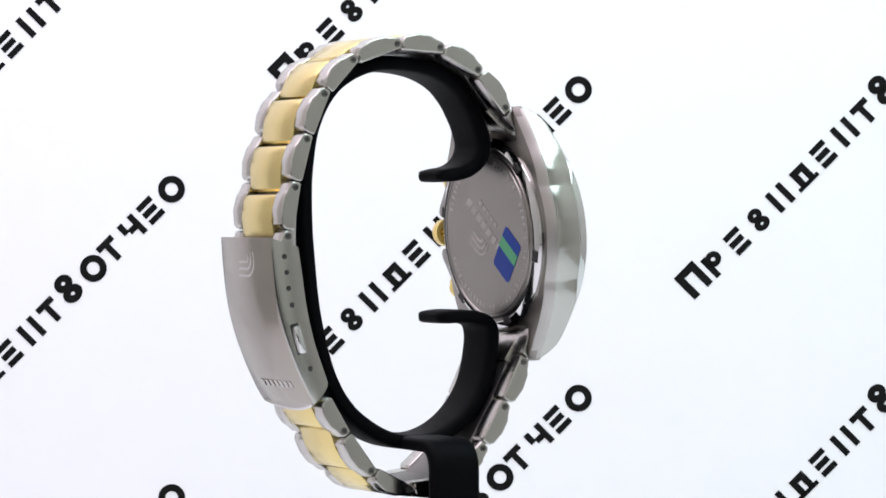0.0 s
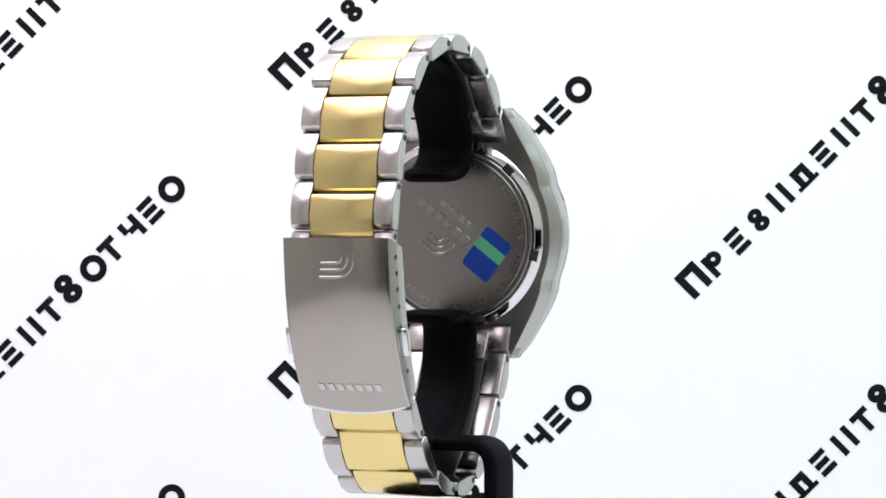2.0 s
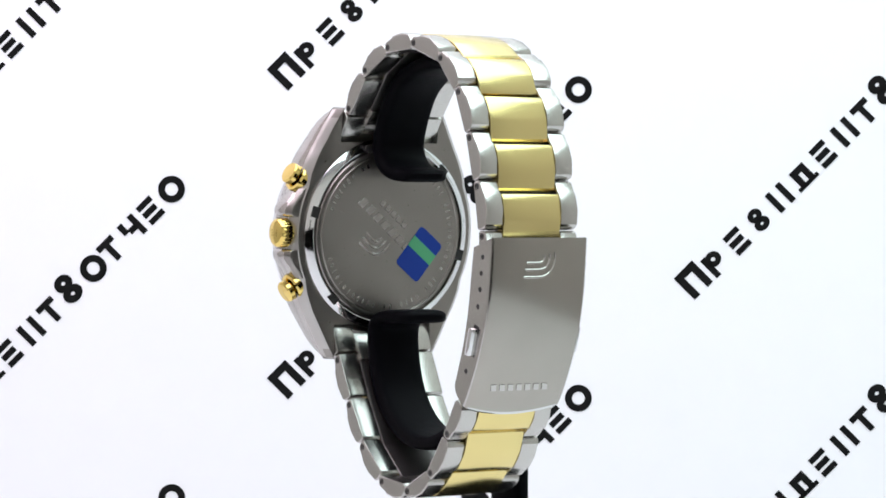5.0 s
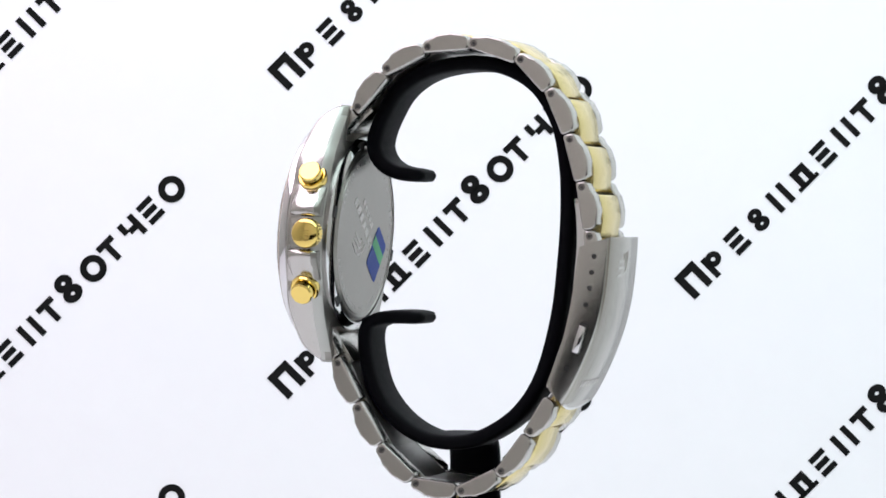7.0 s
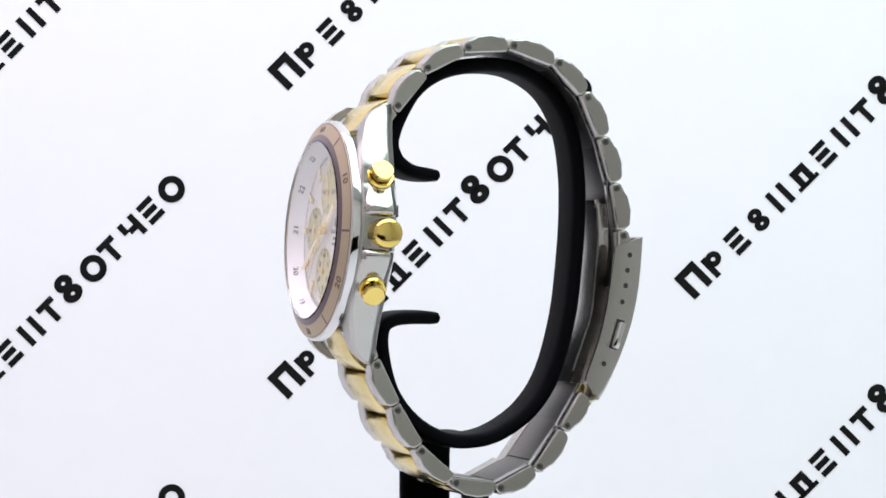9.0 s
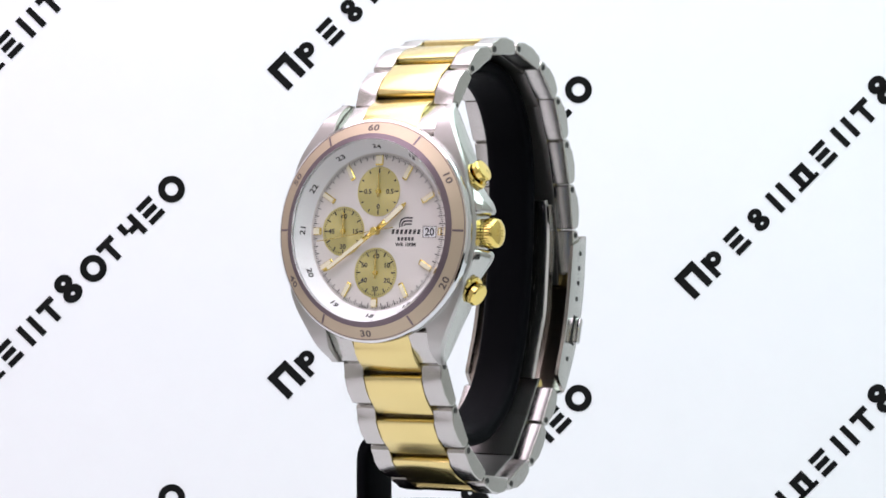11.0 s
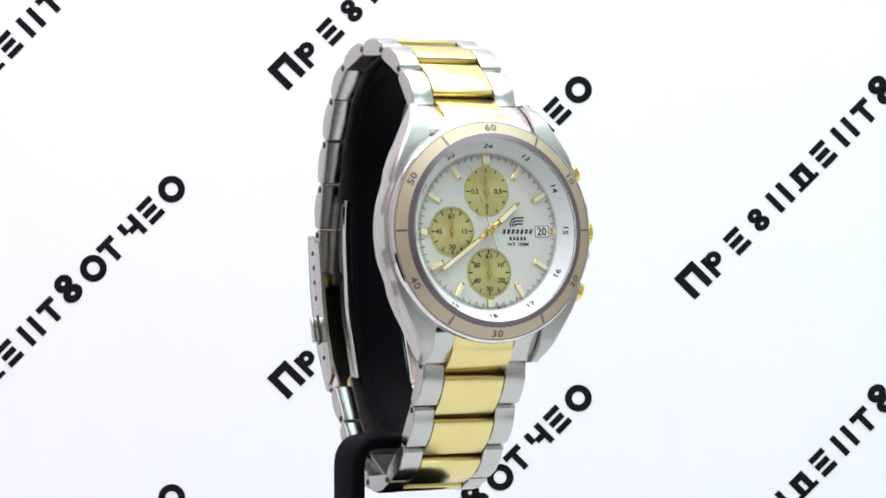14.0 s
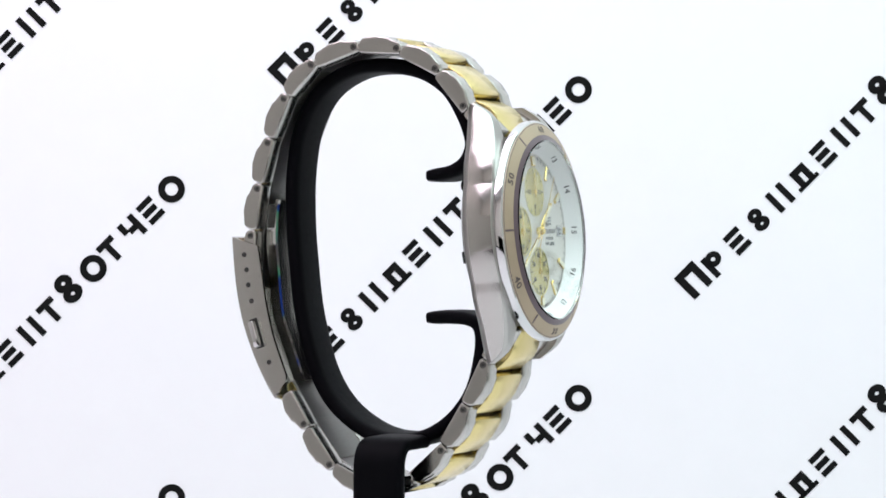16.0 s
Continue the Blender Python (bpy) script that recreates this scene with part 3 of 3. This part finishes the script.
# clasp: a bowed cover with two skirts
OUTER = spline([(39.85, -2.8), (39.55, -7.2), (38.8, -13.8), (37.3, -20.3), (34.8, -26.9), (32.1, -32.3), (30.6, -34.6)], 4)
INNER = spline([(33.9, -4.6), (33.1, -9.4), (32.1, -15.9), (30.5, -22.5), (28.5, -28.0), (27.6, -31.0), (29.4, -33.7)], 4)
HALF, WALL, BX = 11.0, 0.8, CX + 0.9
rings = []
for k, (o, i) in enumerate(zip(OUTER, INNER)):
    dirn = (i - o) / np.linalg.norm(i - o)
    w = o + dirn * 1.0
    pts = [(-HALF, i), (-HALF, o + dirn * 0.7), (-HALF + 0.2, o + dirn * 0.25), (-HALF + 0.7, o), (HALF - 0.7, o), (HALF - 0.2, o + dirn * 0.25), (HALF, o + dirn * 0.7), (HALF, i),
           (HALF - WALL, i), (HALF - WALL, w), (-HALF + WALL, w), (-HALF + WALL, i)]
    rings.append([(BX + x, p[0], p[1]) for x, p in pts])
clasp = part("clasp", polished_flanks(loft(rings), 0), STEEL_UP, watch, "bowed brushed steel folding clasp, closed", None, 40)
clasp.data.materials.append(FLANK)
lip = []
for x in np.linspace(-HALF + 0.9, HALF - 0.9, 13):
    e = 1.55 * (1 - (x / (HALF - 0.9)) ** 2)
    p, q = OUTER[-1], OUTER[-2]
    dd = (p - q) / np.linalg.norm(p - q)
    nn = np.array((dd[1], -dd[0]))
    a0, a1 = p - dd * 0.3, p + dd * (e + 0.02)
    lip.append([(BX + x, *(a0 + nn * 0.02)), (BX + x, *(a1 + nn * 0.02)), (BX + x, *(a1 + nn * 0.9)), (BX + x, *(a0 + nn * 0.9))])
part("lip", loft(lip), STEEL_UP, clasp, "curved lower lip of the clasp")
rim = []
for x in np.linspace(-HALF + 0.9, HALF - 0.9, 19):
    e = 1.55 * (1 - (x / (HALF - 0.9)) ** 2)
    p, q = OUTER[-1], OUTER[-2]
    dd = (p - q) / np.linalg.norm(p - q)
    nn = np.array((dd[1], -dd[0]))
    o = p + dd * (e + 0.1) + nn * 0.3
    rim.append([(BX + x, *(o + dd * 0.4 * math.cos(a) + nn * 0.4 * math.sin(a))) for a in [math.pi * k / 4 for k in range(8)]])
part("rim", loft(rim), POLISH, clasp, "polished rounded rim of the clasp's lip")


def skirt(y, z, s, out=0.0):
    return Matrix.Translation((BX + s * (HALF + out), y, z)) @ Matrix.Rotation(radians(90 * s), 4, "Y")


for s in (1, -1):
    for y, z in ((36.8, -6.4), (36.3, -9.4), (35.9, -12.4), (35.2, -15.6), (31.3, -27.7)):
        part("spring_bar_hole", disc(0.5, -0.1, 0.03, 20), HOLE, clasp, "dark spring bar hole", skirt(y, z, s))
    slot = Matrix.Translation((BX + s * HALF, 34.0, -22.0)) @ Matrix.Rotation(radians(-17), 4, "X")
    part("button_slot", box(-0.05, 0.05, -0.85, 0.85, -3.0, 3.0), HOLE, clasp, "dark button slot", slot)
    part("push_button", box(-0.3, 1.55, -0.6, 0.8, -2.8, 2.6, 0.4) if s > 0 else box(-1.55, 0.3, -0.6, 0.8, -2.8, 2.6, 0.4), POLISH, clasp, "polished push button", slot)


def on_clasp(z, x=0.0):
    """A pose on the clasp's cover: x to nine o'clock, y up, z outwards."""
    k = min(range(len(OUTER) - 1), key=lambda j: abs(OUTER[j][1] - z))
    p, d = OUTER[k], OUTER[k + 1] - OUTER[k]
    up = Vector((0, -d[0], -d[1])).normalized()
    side = Vector((-1, 0, 0))
    n = side.cross(up)
    m = Matrix.Identity(4)
    for i in range(3):
        m[i][0], m[i][1], m[i][2] = side[i], up[i], n[i]
    m.translation = (BX + x, p[0] + (z - p[1]) * d[0] / d[1], z)
    return m




for r, run, x, y in ((3.3, 3.6, 0.2, -2.1), (2.2, 3.3, 0.1, -0.75), (1.1, 3.0, 0.0, 0.55)):
    part("maker_mark", bent_stroke(r, 0.3, run), ENGRAVED, clasp, "", on_clasp(-8.1) @ Matrix.Translation((x, y, 0)))
for k in range(7):
    part("maker_bar", moved(box(-0.65, 0.6, -0.7, 0.7, -0.05, 0.14, 0.1), Matrix(((1, -0.25, 0, 0), (0, 1, 0, 0), (0, 0, 1, 0), (0, 0, 0, 1)))), ENGRAVED, clasp, "", on_clasp(-30.9, (k - 3) * 1.95))
# the folding blades inside the clasp
BLADE = spline([(31.9, 4.6), (32.4, 2.0), (32.6, -4.0), (32.1, -10.0), (31.2, -18.2), (29.3, -23.7), (27.7, -28.1), (26.5, -31.6)], 4)
rings = []
for k, p in enumerate(BLADE):
    q = BLADE[min(k + 1, len(BLADE) - 1)] - BLADE[max(k - 1, 0)]
    n = np.array((-q[1], q[0])) / np.linalg.norm(q)
    rings.append([(BX + x, *(p + n * t)) for x, t in ((-6.0, -0.3), (-5.7, -0.6), (5.7, -0.6), (6.0, -0.3), (6.0, 0.3), (5.7, 0.6), (-5.7, 0.6), (-6.0, 0.3))])
blade = part("clasp_blade", loft(rings), STEEL, watch, "polished steel folding blade inside the clasp")
for s in (1, -1):
    part("blade_rim", loft([[(BX + s * 6.0 + dx, p[0] + dy, p[1]) for dx, dy in ((-0.4, -0.5), (0.0, -0.75), (0.4, -0.5), (0.4, 1.5), (0.0, 1.7), (-0.4, 1.5))] for p in BLADE[2:]]), POLISH, blade)

# ---- the stand ----
stand = tagged(new("watch_stand"), "black rubbery watch stand, a C-shaped clip on a bent post", "watch stand")
LOOP = spline([(0.2, 9.1), (-4.9, 9.7), (-7.9, 11.1), (-9.6, 13.3), (-10.0, 16.2), (-8.2, 21.0), (-4.7, 26.2), (1.2, 29.7), (9.5, 31.0), (16.7, 30.0), (23.2, 26.0), (27.4, 18.9), (29.0, 10.4),
               (29.2, 1.6), (28.6, -7.3), (27.2, -18.4), (24.1, -29.4), (19.6, -36.5), (13.2, -41.1), (7.2, -42.8), (0.6, -42.2), (-5.6, -38.6), (-10.0, -32.7), (-11.9, -25.2), (-11.7, -20.6),
               (-9.3, -18.9), (-4.9, -18.5), (0.2, -18.7)], 5)
N = len(LOOP)
rings = []
for k, p in enumerate(LOOP):
    q = LOOP[min(k + 1, N - 1)] - LOOP[max(k - 1, 0)]
    n = np.array((-q[1], q[0])) / np.linalg.norm(q)
    end = min(k, N - 1 - k) / 5
    heavy = (0.5, 1.1, 1.4, 1.5, 1.6, 1.55, 1.5) if k < N / 2 else (0.5, 1.1, 1.35, 1.35, 1.4, 1.5, 1.5)
    thick = lerp(end, (0, 0.12, 0.5, 2, 4, 6, 9), heavy)
    wide = lerp(end, (0, 0.15, 0.6, 2, 4), (3.5, 4.9, 5.9, 5.8, 5.7)) - 0.7 * lerp(p[0], (10, 24), (0, 1))
    ring = []
    for a in range(20):
        c, s = math.cos(2 * math.pi * a / 20), math.sin(2 * math.pi * a / 20)
        x = wide * math.copysign(abs(c) ** 0.4, c)
        t = thick * math.copysign(abs(s) ** 0.55, s)
        ring.append((CX + x, *(p + n * t)))
    rings.append(ring)
part("clip", loft(rings), RUBBER, stand, "C-shaped clip with two hooked ends", None, 50)
# the bent post: out to the side, then down to the floor
path = [tuple(p) for p in spline([(-3.4, -42.9), (-7.5, -42.9), (-11.5, -42.95), (-13.8, -43.4), (-15.3, -44.9), (-15.95, -47.2), (-16.0, -52.0)], 5)] + [(-16.0, -80.0), (-16.0, FLOOR_Z)]
rings = []
for k, p in enumerate(path):
    q = np.array(path[min(k + 1, len(path) - 1)]) - np.array(path[max(k - 1, 0)])
    n = np.array((-q[1], q[0])) / np.linalg.norm(q)
    ring = []
    for a in range(20):
        c, s = math.cos(2 * math.pi * a / 20), math.sin(2 * math.pi * a / 20)
        y = 4.0 + 5.2 * math.copysign(abs(c) ** 0.35, c)
        o = np.array(p) + n * 1.4 * math.copysign(abs(s) ** 0.5, s)
        ring.append((o[0], y, o[1]))
    rings.append(ring)
part("post", loft(rings), RUBBER, stand, "flat bent post", None, 50)
part("base", moved(lathe([(0.01, -56.0), (12.0, -56.0), (13.0, -57.0), (13.0, -66.0), (12.0, -68.0), (12.0, FLOOR_Z), (0.01, FLOOR_Z)], 72), Matrix.Translation((-5.0, 6.0, 0))), RUBBER, stand, "round black base")


def motions():
    """The watch and its stand turn together on the turntable; the seconds hand sweeps over the dial."""
    rows = [(t, pose(0, 0, 0, 0, 0, a)) for t, a in TURN]
    walk(watch, rows)
    walk(stand, rows)
    walk(seconds_hand, [(float(t), mm(HEAD @ Matrix.Rotation(radians(-(288 + 27 * (t - 12))), 4, "Z"))) for t in range(17)])


motions()
